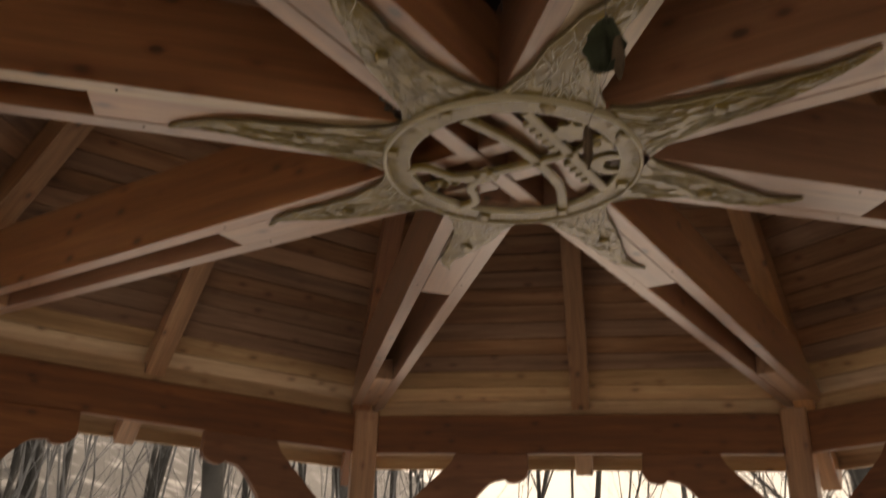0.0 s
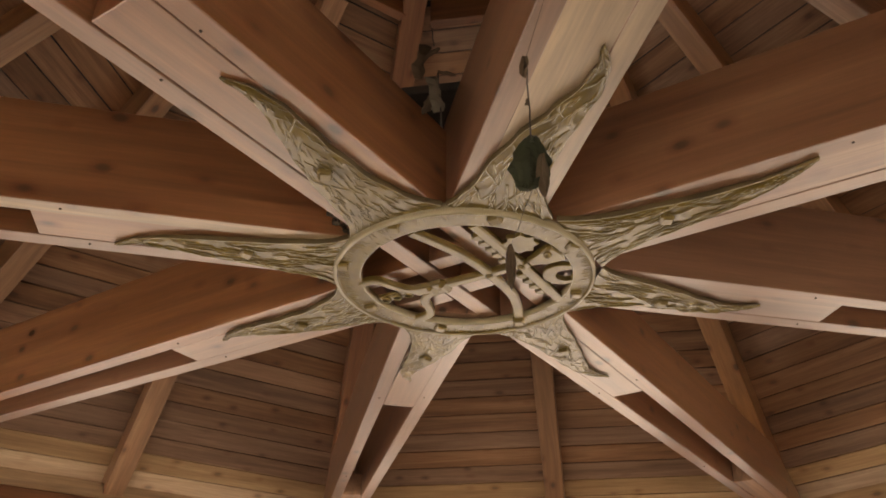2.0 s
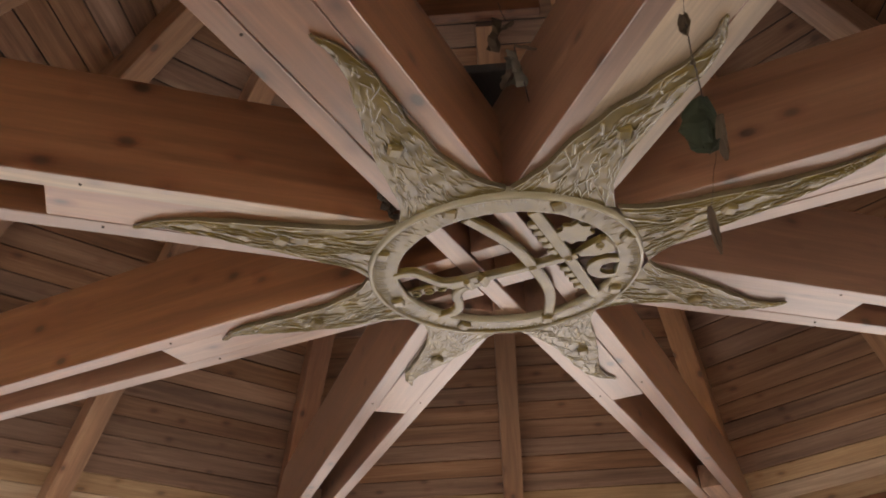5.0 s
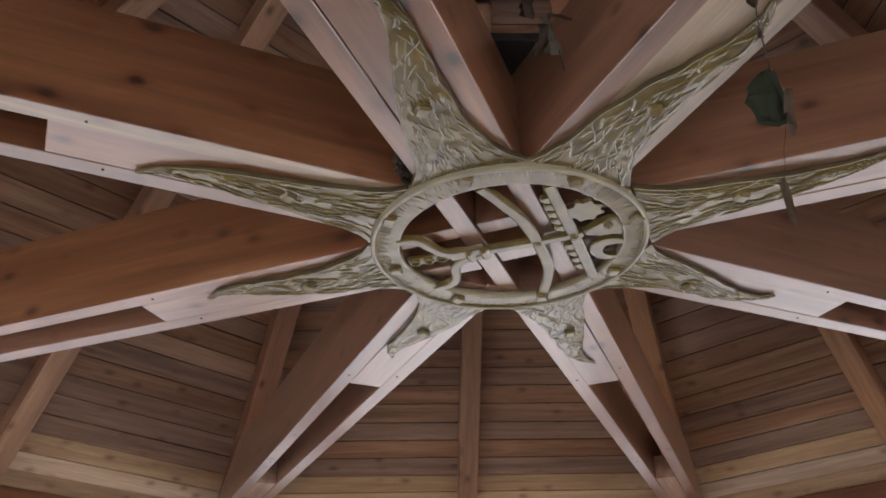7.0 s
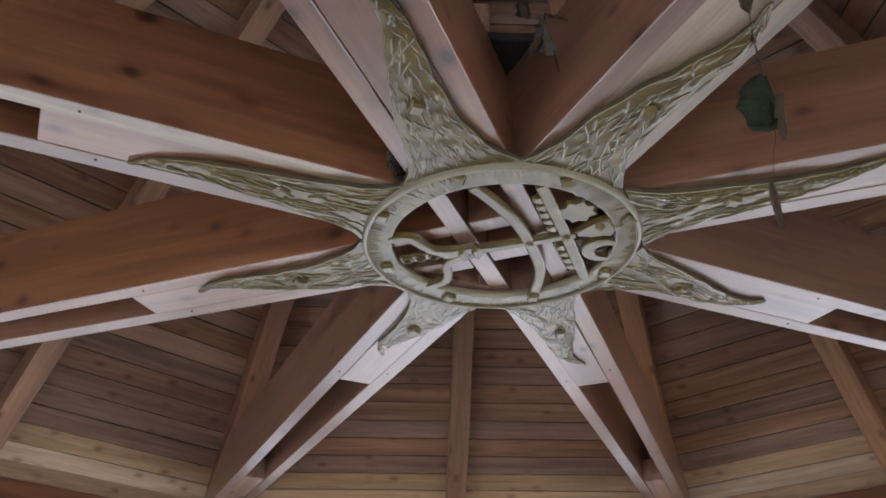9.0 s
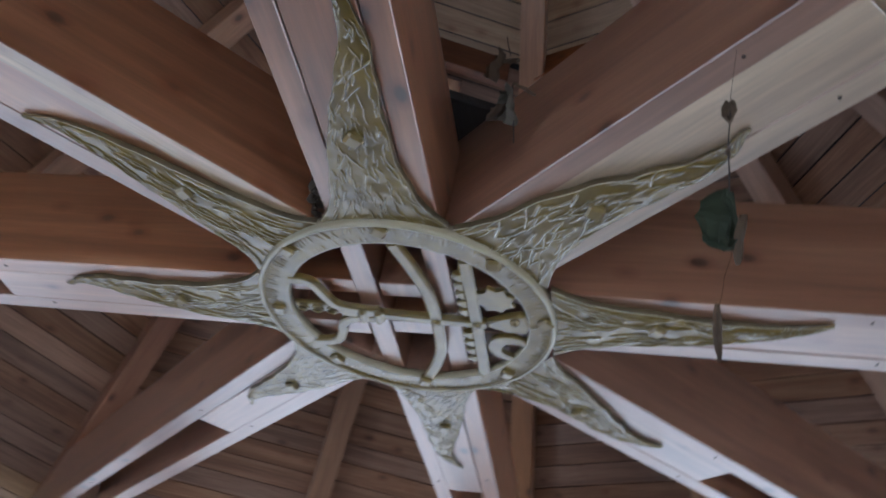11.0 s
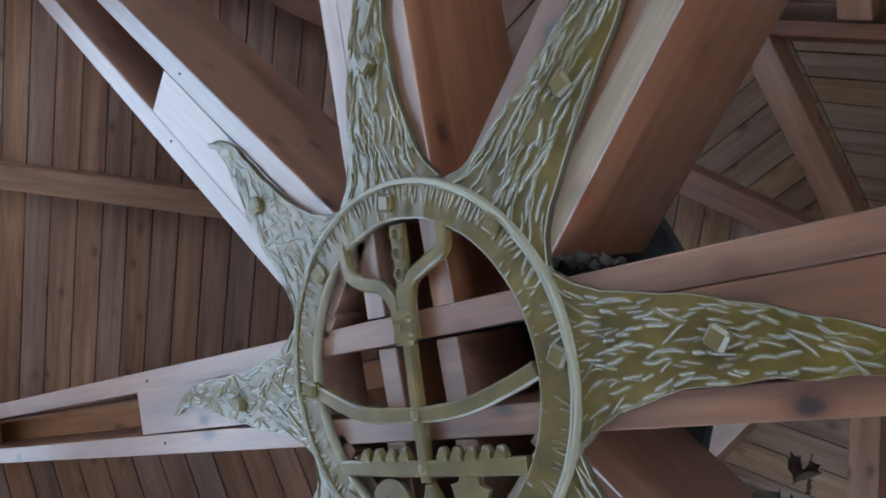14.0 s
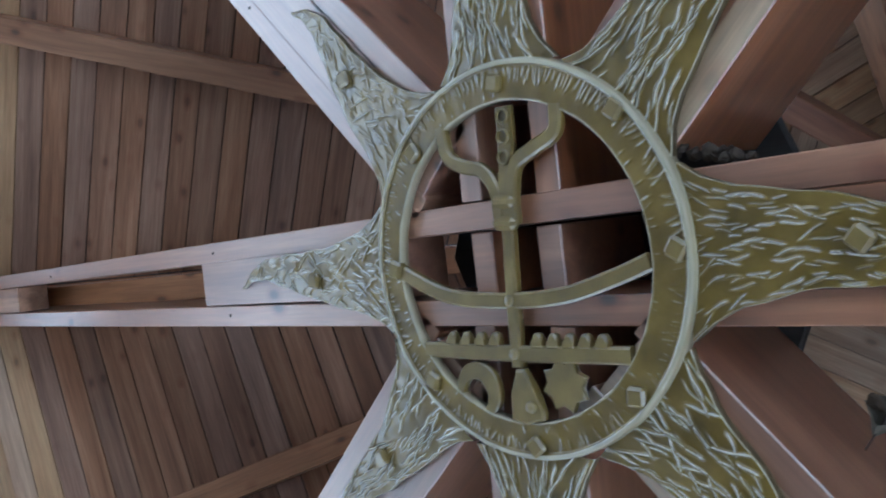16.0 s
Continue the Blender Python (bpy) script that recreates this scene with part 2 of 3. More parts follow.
# ---- builders ----
def mesh_of(name, bm, material, smooth=False):
    me = bpy.data.meshes.new(name)
    bmesh.ops.recalc_face_normals(bm, faces=bm.faces)
    bm.to_mesh(me)
    bm.free()
    me.materials.append(material)
    if smooth:
        for p in me.polygons:
            p.use_smooth = True
    return me


def part(name, bm, material, parent=None, label="", m=None, smooth=False):
    ob = new(name, mesh_of(name, bm, material, smooth))
    if parent:
        ob.parent = parent
    if m is not None:
        ob.matrix_basis = m
    if label:
        tagged(ob, label)
    return ob


def block(size, bevel=0.003, at=(0, 0, 0)):
    """A box with eased edges, its length along x."""
    bm = bmesh.new()
    bmesh.ops.create_cube(bm, size=1.0, matrix=Matrix.Translation(at) @ Matrix.Diagonal((*size, 1)))
    if bevel:
        bmesh.ops.bevel(bm, geom=bm.edges[:], offset=bevel, segments=1, affect="EDGES")
    return bm


def prism(points, depth, bevel=0.0):
    """A flat outline in x and y, given depth in z on both sides of 0."""
    bm = bmesh.new()
    low = [bm.verts.new((x, y, -depth / 2)) for x, y in points]
    high = [bm.verts.new((x, y, depth / 2)) for x, y in points]
    bm.faces.new(low[::-1])
    bm.faces.new(high)
    k = len(points)
    rim = []
    for i in range(k):
        bm.faces.new((low[i], low[(i + 1) % k], high[(i + 1) % k], high[i]))
    if bevel:
        bm.edges.ensure_lookup_table()
        rim = [e for e in bm.edges if abs(e.verts[0].co.z - e.verts[1].co.z) < 1e-6]
        bmesh.ops.bevel(bm, geom=rim, offset=bevel, segments=1, affect="EDGES")
    return bm


def thing(name, m, label, category, group="", kind=""):
    ob = new(name)
    ob.empty_display_size = 0.1
    ob.matrix_basis = m
    return tagged(ob, label, category, group, kind)


def axes(o, x, y):
    """A pose with its origin at o, its x along x and its y near y."""
    x = Vector(x).normalized()
    z = x.cross(Vector(y)).normalized()
    y = z.cross(x)
    m = Matrix((x, y, z)).transposed().to_4x4()
    m.translation = o
    return m


def curve(points, n=8):
    """A smooth line through points (Catmull-Rom)."""
    p = [Vector((*q, 0)) for q in points]
    p = [p[0] * 2 - p[1]] + p + [p[-1] * 2 - p[-2]]
    out = []
    for i in range(1, len(p) - 2):
        for j in range(n):
            t = j / n
            a, b_, c, d = p[i - 1], p[i], p[i + 1], p[i + 2]
            v = 0.5 * ((2 * b_) + (c - a) * t + (2 * a - 5 * b_ + 4 * c - d) * t * t + (3 * b_ - a - 3 * c + d) * t ** 3)
            out.append((v.x, v.y))
    out.append((p[-2].x, p[-2].y))
    return out


# ---- plan: all heights from the floor; the carved sun hangs at H, over the middle ----
H = 2.45
BEAM_Z = H + 0.014          # underside of the tie beams
BEAM_DEEP = 0.235
THICK, GAP = 0.042, 0.098   # each beam is two planks with blocks between
POST_R = 2.62               # posts, from the middle
WALL_A = POST_R * math.cos(radians(22.5))
SLOPE = 0.81
APEX = H + 1.98             # where the rafters' undersides would meet
RAFT = 0.085
COS = 1 / math.hypot(1, SLOPE)
HEAD_A = 0.66               # inner face of the octagonal header
EAVE_A = 2.80


def under(a):
    """Height of the rafters' underside at a from the middle, square to a side."""
    return APEX - SLOPE * a


def boards_z(a):
    return under(a) + RAFT / COS


TAN = math.tan(radians(22.5))
DIRS = [Vector((math.cos(radians(45 * k)), math.sin(radians(45 * k)), 0)) for k in range(8)]
SIDES = [Vector((math.cos(radians(45 * k + 22.5)), math.sin(radians(45 * k + 22.5)), 0)) for k in range(8)]
UP = Vector((0, 0, 1))


# ---- ground and floor ----
def ground_height(x, y):
    r = math.hypot(x, y)
    away = max(0.0, r - 6.0)
    az = math.atan2(y, x)
    # the rise at 255 degrees is unseen, added to hold back light
    side = max(0.0, math.cos(az - radians(88))) ** 2.2 + max(0.0, math.cos(az - radians(255))) ** 1.0
    h = -0.45 + 0.5 * side * away + 0.004 * away
    h = min(h, 26 + 0.02 * away)
    return h + 0.25 * noise.noise((x * 0.15, y * 0.15, 0)) * min(1, away)


bm = bmesh.new()
rings = [0.0, 2, 4, 6, 7, 8, 10, 12, 15, 18, 22, 27, 33, 40, 50, 65, 85, 120, 200, 400, 900, 2500]
prev = None
for r in rings:
    cur = [bm.verts.new((r * math.cos(a), r * math.sin(a), ground_height(r * math.cos(a), r * math.sin(a)))) for a in [2 * math.pi * i / 72 for i in range(72)]] if r else [bm.verts.new((0, 0, -0.45))]
    if prev and len(prev) == 1:
        for i in range(72):
            bm.faces.new((prev[0], cur[i], cur[(i + 1) % 72]))
    elif prev:
        for i in range(72):
            bm.faces.new((prev[i], cur[i], cur[(i + 1) % 72], prev[(i + 1) % 72]))
    prev = cur
tagged(part("ground", bm, SNOW, smooth=True), "snow-covered ground rising to a wooded hillside", "ground", kind="structure")

octagon = lambda r: [(r * math.cos(radians(45 * k)), r * math.sin(radians(45 * k))) for k in range(8)]
floor = tagged(part("floor", prism(octagon(POST_R + 0.12), 0.38), DECK, m=pose(0, 0, -0.215)), "weathered timber floor of the pavilion", "floor", kind="structure")


# ---- tie beams ----
nail_bm = bmesh.new()
bmesh.ops.create_cone(nail_bm, cap_ends=True, segments=10, radius1=0.0024, radius2=0.003, depth=0.002)
NAIL_MESH = mesh_of("nail", nail_bm, THREAD)


# pale sapwood along the lower edge: beam and plank (0 for the block between)
PALE = {(5, 1), (5, 0), (3, 1)}
# blocks that sit against one plank and leave an open seam along the other
SEAM = {0: 0.004, 1: -0.003, 2: -0.004}


def tie_beam(k, inner, shift=0.0, through=False, turn=0.0):
    """Two planks on edge with blocks between, from near the middle out to the post; a beam that runs through has both ends outside."""
    d = DIRS[k]
    t = UP.cross(d)
    m = axes(d * 0 + Vector((0, 0, BEAM_Z)) + t * shift, d, t) @ pose(0, 0, 0, 0, 0, turn)
    beam = thing("tie_beam", m, "reddish-brown doubled plank tie beam with a slot" if not through else "long doubled plank tie beam crossing the middle", "roof beam", "tie beams")
    end = POST_R + 0.05
    cut = 2.24
    deep = 0.2 if through else BEAM_DEEP
    for s in (1, -1):
        a, c = (-end, end) if through else (inner, end)
        # planks follow the rafters where they come close to them
        if through:
            prof = [(-end, 0), (end, 0), (end, 0.03), (cut, deep), (-cut, deep), (-end, 0.03)]
        else:
            prof = [(a, 0), (end, 0), (end, 0.03), (cut, deep), (a, deep)]
        # the planks draw together a little towards the post
        pm = pose(0, s * ((GAP + THICK) / 2 + 0.003), 0, 0, 0, -0.34 * s) @ Matrix(((1, 0, 0, 0), (0, 0, -1, 0), (0, 1, 0, 0), (0, 0, 0, 1)))
        plank = part("plank", prism(prof, THICK, 0.0018), BEAM, beam, m=pm)
        if (k, s) in PALE:
            plank.data.materials.append(SAPWOOD)
            for p in plank.data.polygons:
                p.material_index = int(p.normal.y < -0.9)
    for side in ((1, -1) if through else (1,)):
        lo, hi = 0.235 if through or inner < 0.2 else inner + 0.01, {5: 0.955}.get(k, 0.893) if side > 0 else 0.935
        slip = SEAM.get(k, 0.0) if side > 0 else 0.0
        part("inner_block", block((hi - lo, GAP - 0.001 if slip else GAP + (0.003 if side > 0 else 0.010), 0.09), 0.0015), SAPWOOD if (k, 0) in PALE else BEAM, beam, m=pose(side * (lo + hi) / 2, slip, 0.0465))
        lo, hi = 2.02, POST_R - 0.05
        part("outer_block", block((hi - lo, GAP - 0.022, 0.09), 0.0015), RAFTER, beam, m=pose(side * (lo + hi) / 2, 0, 0.047))
    # nail heads along the undersides
    for side in ((1, -1) if through else (1,)):
        for x, s in ((0.80, -1), (0.84, 1), (1.74, 1)):
            y = s * ((GAP + THICK) / 2 + 0.001 - 0.006 * x) + 0.009 * noise.noise((x * 7, k * 3.0, s))
            ob = new("nail", NAIL_MESH)
            ob.parent = beam
            ob.matrix_basis = pose(side * (x + 0.05 * noise.noise((k * 5.0, x * 3, 2.0))), y * side, -0.0006)
    return beam


long_beam = tie_beam(0, 0, 0.0, True, -0.83)
# short planks between the two of the long beam, in line with the beams that meet it
for x in (0.0705, -0.0565):
    part("cross_plank", block((THICK, GAP - 0.002, 0.21), 0.002), BEAM, long_beam, m=pose(x, 0, 0.109))
tie_beam(2, 0.095, -0.007)
tie_beam(6, 0.095, 0.007)
for k in (1, 3, 5, 7):
    tie_beam(k, 0.2 if k != 3 else 0.27, {3: 0.003, 5: -0.005}.get(k, 0.0))


# plate added to keep out light; near black for the shade up there
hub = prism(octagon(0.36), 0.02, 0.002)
tagged(part("hub_plate", hub, DECK, m=pose(0, 0, BEAM_Z + BEAM_DEEP + 0.012)), "added dark plate shading the meeting of the beams", "plate")


# ---- rafters ----
def rafter(name, d, lo, hi, slope, z0, label, group, aside=0.0, rise=0.0, wooden=RAFTER):
    """A square rafter along the level direction d, from lo to hi out from the middle, its underside at z0 - slope * r."""
    a, b_ = d * lo + UP * (z0 - slope * lo), d * hi + UP * (z0 - slope * hi)
    m = axes((a + b_) / 2 + UP.cross(d) * aside, b_ - a, UP.cross(d))
    bm = block(((b_ - a).length, RAFT, RAFT), 0.003, (0, 0, RAFT / 2))
    for v in bm.verts:
        if v.co.z > RAFT / 2:
            v.co.z += rise * (v.co.x / (b_ - a).length + 0.5)
    ob = tagged(part(name, bm, wooden, m=m), label, "rafter", group)
    return ob


OFF = {0: -0.055, 1: 0.06}     # two sides whose opening is not quite in the middle
HIP = SLOPE * math.cos(radians(22.5))
for k in range(8):
    rafter("hip_rafter", DIRS[k], 0.05, EAVE_A / math.cos(radians(22.5)) - 0.06, HIP + 0.026, APEX, "brown hip rafter rising to the apex" if k != 1 else "dark reddish hip rafter rising to the apex", "hip rafters", {0: -0.05, 1: 0.03}.get(k, 0.0), 0.055, RED_RAFTER if k == 1 else RAFTER)
for k in range(8):
    rafter("jack_rafter", SIDES[k], HEAD_A + 0.04, EAVE_A - 0.04, SLOPE, APEX, "brown square rafter in the middle of a roof side", "jack rafters", OFF.get(k, 0.0) * 0.8)

# header between the hips, round the raised cap
for k in range(8):
    s = SIDES[k]
    w = 2 * (HEAD_A + 0.02) * TAN - 0.09
    m = axes(s * (HEAD_A + 0.02) + UP * (under(HEAD_A) + 0.055), UP.cross(s), -s)
    tagged(part("header_board", block((w, 0.04, 0.115), 0.003), FRIEZE, m=m), "reddish board between two hip rafters", "header", "header boards")
    m = axes(s * (HEAD_A + 0.06) + UP * (under(HEAD_A) + 0.125), UP.cross(s), -s)
    tagged(part("flashing_strip", block((w + 0.16, 0.012, 0.06), 0.002), FLASHING, m=m), "dark slate-blue strip above the header", "flashing", "flashing strips")


# ---- walls of the pavilion: posts, frieze, braces, eaves ----
for k in range(8):
    d = DIRS[k]
    m = axes(d * POST_R + UP * (BEAM_Z - 0.02) / 2, UP, d)
    tagged(part("post", block((BEAM_Z - 0.02, 0.12, 0.115), 0.008), RAFTER, m=m), "square brown corner post of the pavilion", "post", "corner posts")


def brace_outline(side):
    """A curved brace below the frieze: a scallop at its tip, then a long hollow down to the post; an open corner behind it."""
    pts = [(0.262, 0.0), (0.258, -0.075)]
    for i in range(9):
        a = math.pi * (i / 8)
        pts.append((0.312 - 0.052 * math.cos(a) + 0.006 * math.sin(a), -0.088 - 0.040 * math.sin(a * 0.9) - 0.012 * i / 8))
    pts += curve([(0.392, -0.122), (0.43, -0.132), (0.462, -0.158), (0.50, -0.20), (0.55, -0.27), (0.61, -0.38), (0.665, -0.52), (0.71, -0.70)], 4)
    pts += [(0.80, -0.86), (0.965, -0.86)] + curve([(0.965, -0.37), (0.82, -0.23), (0.73, -0.145), (0.66, -0.08), (0.622, -0.04), (0.602, 0.0)], 4)
    return [(side * u, v) for u, v in pts]


for k in range(8):
    s = SIDES[k]
    t = UP.cross(s)
    w = 2 * WALL_A * TAN - 0.10
    m = axes(s * WALL_A + UP * (H - 0.117), t, -s)
    tagged(part("frieze_beam", block((w, 0.04, 0.180), 0.003), FRIEZE, m=m), "dark brown frieze board between two posts", "frieze", "frieze boards")
    for side in (1, -1):
        q = Matrix((t, UP, t.cross(UP))).transposed().to_4x4()
        q.translation = s * WALL_A + UP * (H - 0.2075) + t * OFF.get(k, 0.0)
        tagged(part("curved_brace", prism(brace_outline(side), 0.038, 0.003), FRIEZE, m=q), "dark scalloped curved brace between post and frieze", "brace", "curved braces")
    w = 2 * (WALL_A + 0.03) * TAN - 0.14
    m = axes(s * (WALL_A + 0.03) + UP * (H + 0.012), t, -s)
    tagged(part("eave_board", block((w, 0.02, 0.072), 0.002), LIT_PINE, m=m), "pine board above the dark frieze, coloured as lit by daylight", "board", "eave boards")
    w = 2 * EAVE_A * TAN
    m = axes(s * EAVE_A + UP * (under(EAVE_A) + 0.125), t, -s)
    tagged(part("fascia_board", block((w, 0.02, 0.12), 0.003), LIT_PINE, m=m), "pine fascia board along the eaves, coloured as lit by daylight", "fascia", "fascia boards")


# ---- the carved sun ----
ornament = thing("sun_ornament", pose(0, 0, H), "carved gold-painted sun wheel with eight wavy rays", "ornament")


def lathe(profile, steps, closed=True):
    """A profile of (radius, z) turned round z."""
    bm = bmesh.new()
    loops = []
    for i in range(steps):
        a = 2 * math.pi * i / steps
        loops.append([bm.verts.new((r * math.cos(a), r * math.sin(a), z)) for r, z in profile])
    k = len(profile)
    for i in range(steps):
        p, q = loops[i], loops[(i + 1) % steps]
        for j in range(k if closed else k - 1):
            bm.faces.new((p[j], q[j], q[(j + 1) % k], p[(j + 1) % k]))
    return bm


# ring: a flat hoop with short ribs across it and a raised rim; its outside sits a little off the hole
STEPS = 1440
profile = [(0.229, 0.012), (0.229, -0.003), (0.2302, -0.0058)]
profile += [(0.2315 + 0.043 * i / 15, -0.006) for i in range(16)]
profile += [(0.2752, -0.0100), (0.2765, -0.0118), (0.279, -0.0126), (0.2816, -0.0116), (0.2832, -0.0095), (0.2840, -0.005), (0.285, 0.012)]
rnd = random.Random(21)
ring_r = np.array([p[0] for p in profile])
ring_z = np.tile(np.array([p[1] for p in profile]), (STEPS, 1))
ring_a = 2 * np.pi * np.arange(STEPS) / STEPS
ribs = np.zeros_like(ring_z)
band = (np.arange(len(profile)) >= 3) & (np.arange(len(profile)) <= 18)
for i in range(270):
    a = 2 * math.pi * (i + rnd.uniform(-0.3, 0.3)) / 270
    deg = math.degrees(a) % 360
    low = 0.6 if 176 < deg < 262 else 1.0
    if rnd.random() > 0.92:
        continue
    inner = rnd.random() < 0.2
    lo, hi = (0.2325, rnd.uniform(0.241, 0.249)) if inner else (rnd.uniform(0.248, 0.261), 0.2735)
    lean, tall = rnd.gauss(0.0, 1.1), low * rnd.uniform(0.0008, 0.0017)
    off = (ring_a[:, None] - a - lean * (ring_r[None, :] - hi) + np.pi) % (2 * np.pi) - np.pi
    ends = np.clip((ring_r - lo) / 0.004, 0, 1) * (np.clip((hi - ring_r) / 0.004, 0, 1) if inner else 1.0) * band
    ribs = np.maximum(ribs, tall * np.exp(-(off * 0.262 / 0.0019) ** 2) * ends[None, :])
ring_z = ring_z - ribs
shift = np.clip((ring_r - 0.229) / 0.056, 0, 1)
wob = np.array([[0.0011 * noise.noise((math.cos(a) * 5, math.sin(a) * 5, 3.0)), 0.0008 * noise.noise((math.cos(a) * 11, math.sin(a) * 11, 8.0))] for a in ring_a])
verts = []
for i, a in enumerate(ring_a):
    for j, r in enumerate(ring_r):
        z = ring_z[i, j] + (wob[i, 1] if 2 < j < len(profile) - 2 else 0.0)
        verts.append(((r + wob[i, 0]) * math.cos(a) - 0.006 * shift[j], (r + wob[i, 0]) * math.sin(a) + 0.003 * shift[j], z))
k = len(profile)
faces = [(i * k + j, i * k + (j + 1) % k, (i + 1) % STEPS * k + (j + 1) % k, (i + 1) % STEPS * k + j) for i in range(STEPS) for j in range(k)]
ring_mesh = bpy.data.meshes.new("ring")
ring_mesh.from_pydata(verts, [], faces)
bm = bmesh.new()
bm.from_mesh(ring_mesh)
bpy.data.meshes.remove(ring_mesh)
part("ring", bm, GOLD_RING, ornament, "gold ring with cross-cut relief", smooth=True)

WIDE = [(0.0, 0.108), (0.06, 0.088), (0.14, 0.071), (0.3, 0.056), (0.5, 0.041), (0.68, 0.028), (0.8, 0.019), (0.9, 0.012), (0.96, 0.007), (1.0, 0.0012)]
SWAY = [(0.0, 0.0), (0.14, -0.004), (0.32, -0.006), (0.5, 0.004), (0.66, 0.020), (0.8, 0.033), (0.9, 0.031), (1.0, 0.016)]
# length, sway and lean of the tip of every ray
RAYS = [(0.728, 0.9, -0.036), (0.668, 0.95, -0.012), (0.722, 1.05, 0.002), (0.742, 0.55, -0.048), (0.752, 1.0, -0.008), (0.742, 1.15, 0.012), (0.748, 0.25, -0.05), (0.70, 1.0, -0.026)]


def on(table, s):
    for (a, u), (b_, v) in zip(table, table[1:]):
        if s <= b_:
            f = (s - a) / (b_ - a)
            f = f * f * (3 - 2 * f) if table is SWAY else f
            return u + (v - u) * f
    return table[-1][1]


# how closely each ray is set with raised strokes, how long they are, and how far they stray from its run
STROKES = [(0.9, 0.026, 0.50), (0.9, 0.034, 0.36), (1.0, 0.056, 0.14), (1.0, 0.062, 0.13), (0.85, 0.030, 0.19), (0.9, 0.048, 0.24), (1.0, 0.062, 0.13), (1.0, 0.056, 0.14)]


def sun_ray(k):
    """A wavy ray with narrow raised strokes along it, like beads of weld; the rim coloured dark for shade."""
    long, sway, lean = RAYS[k]
    dense, reach, stray = STROKES[k]
    rnd = random.Random(100 + k)
    nu, nv = 400, 210
    xs = np.linspace(0.272, long, nu + 1)
    ss = (xs - 0.272) / (long - 0.272)
    half = np.array([on(WIDE, s) * (1 + 0.06 * noise.noise((s * 7, k * 3.1, 1.0))) for s in ss])
    mid = np.array([sway * on(SWAY, s) + lean * s ** 3.2 for s in ss])
    vs = np.linspace(-1, 1, nv + 1)
    ys = mid[:, None] + vs[None, :] * half[:, None]
    bead = np.zeros_like(ys)
    low = {0: 0.55, 1: 0.36, 4: 0.5, 5: 0.85}.get(k, 1.0)
    x = 0.255
    while x < long:
        i = int(np.clip(np.searchsorted(xs, x), 0, nu))
        want = 2 * half[i] / 0.0092 * 0.012 / reach * dense
        count = int(want) + (rnd.random() < want % 1)
        for j in range(count):
            v0 = -1 + 2 * (j + rnd.random()) / count
            x0 = x + rnd.uniform(0, 0.012)
            span = reach * rnd.uniform(0.55, 1.5)
            slope = rnd.gauss(0, stray) if rnd.random() < 0.8 else rnd.gauss(0, stray * 2.4)
            wave, phase = rnd.uniform(0.0004, 0.0016), rnd.uniform(0, 6.3)
            tall, fat = low * rnd.uniform(0.0018, 0.0042), rnd.uniform(0.0016, 0.0026) * (0.78 if k == 4 else 1.0)
            i0, i1 = np.searchsorted(xs, x0), np.searchsorted(xs, x0 + span)
            if i1 - i0 < 3:
                continue
            f = (xs[i0:i1] - x0) / span
            line = mid[i0:i1] + v0 * half[i0:i1] + slope * (f - 0.5) * span + wave * np.sin(phase + f * span * 190)
            taper = np.minimum(1, np.minimum(f, 1 - f) * 5)
            steep = 1 / math.hypot(1, slope)
            bump_z = (tall * taper)[:, None] * np.exp(-((ys[i0:i1] - line[:, None]) * steep / fat) ** 2)
            bead[i0:i1] = np.maximum(bead[i0:i1], bump_z)
        x += 0.012
    edge = 1 - np.clip((np.abs(vs) - 0.9) / 0.1, 0, 1) ** 2
    dent = np.array([[noise.noise((xs[i] * 38 + 5 * k, ys[i, j] * 52, 7.0 + k)) for j in range(0, nv + 1, 5)] for i in range(nu + 1)])
    dent = np.array([np.interp(np.arange(nv + 1), np.arange(0, nv + 1, 5), row) for row in dent])
    thin = 0.0095 * np.clip((ss - 0.6) / 0.4, 0, 1) ** 1.4
    zs = 0.0015 - 0.0022 * (1 - vs[None, :] ** 2) - (bead + 0.0007 * dent) * edge[None, :]
    zs[:, 0] = zs[:, -1] = 0.0025
    zs = zs + thin[:, None]
    verts = [(float(xs[i]), float(ys[i, j]), float(zs[i, j])) for i in range(nu + 1) for j in range(nv + 1)]
    n = nv + 1
    faces = [(a, a + 1, a + n + 1, a + n) for i in range(nu) for a in range(i * n, i * n + nv)]
    rim = len(verts)
    for i in range(nu + 1):
        for j in (0, nv):
            verts.append((*verts[i * n + j][:2], 0.0137))
    flat = len(faces)
    for i in range(nu):
        a, b_ = i * n, rim + 2 * i
        faces.append((a, a + n, b_ + 2, b_))
        faces.append((a + nv, b_ + 1, b_ + 3, a + n + nv))
    me = bpy.data.meshes.new("ray")
    me.from_pydata(verts, [], faces)
    me.materials.append(GOLD_FAINT if k == 4 else GOLD)
    me.materials.append(SHADED_EDGE)
    me.polygons.foreach_set("use_smooth", [True] * len(faces))
    me.polygons.foreach_set("material_index", [0] * flat + [1] * (len(faces) - flat))
    me.update()
    ob = new("ray", me)
    ob.parent = ornament
    ob.matrix_basis = pose(0, 0, 0, 0, 0, 45 * k)
    return ob


for k in range(8):
    sun_ray(k)

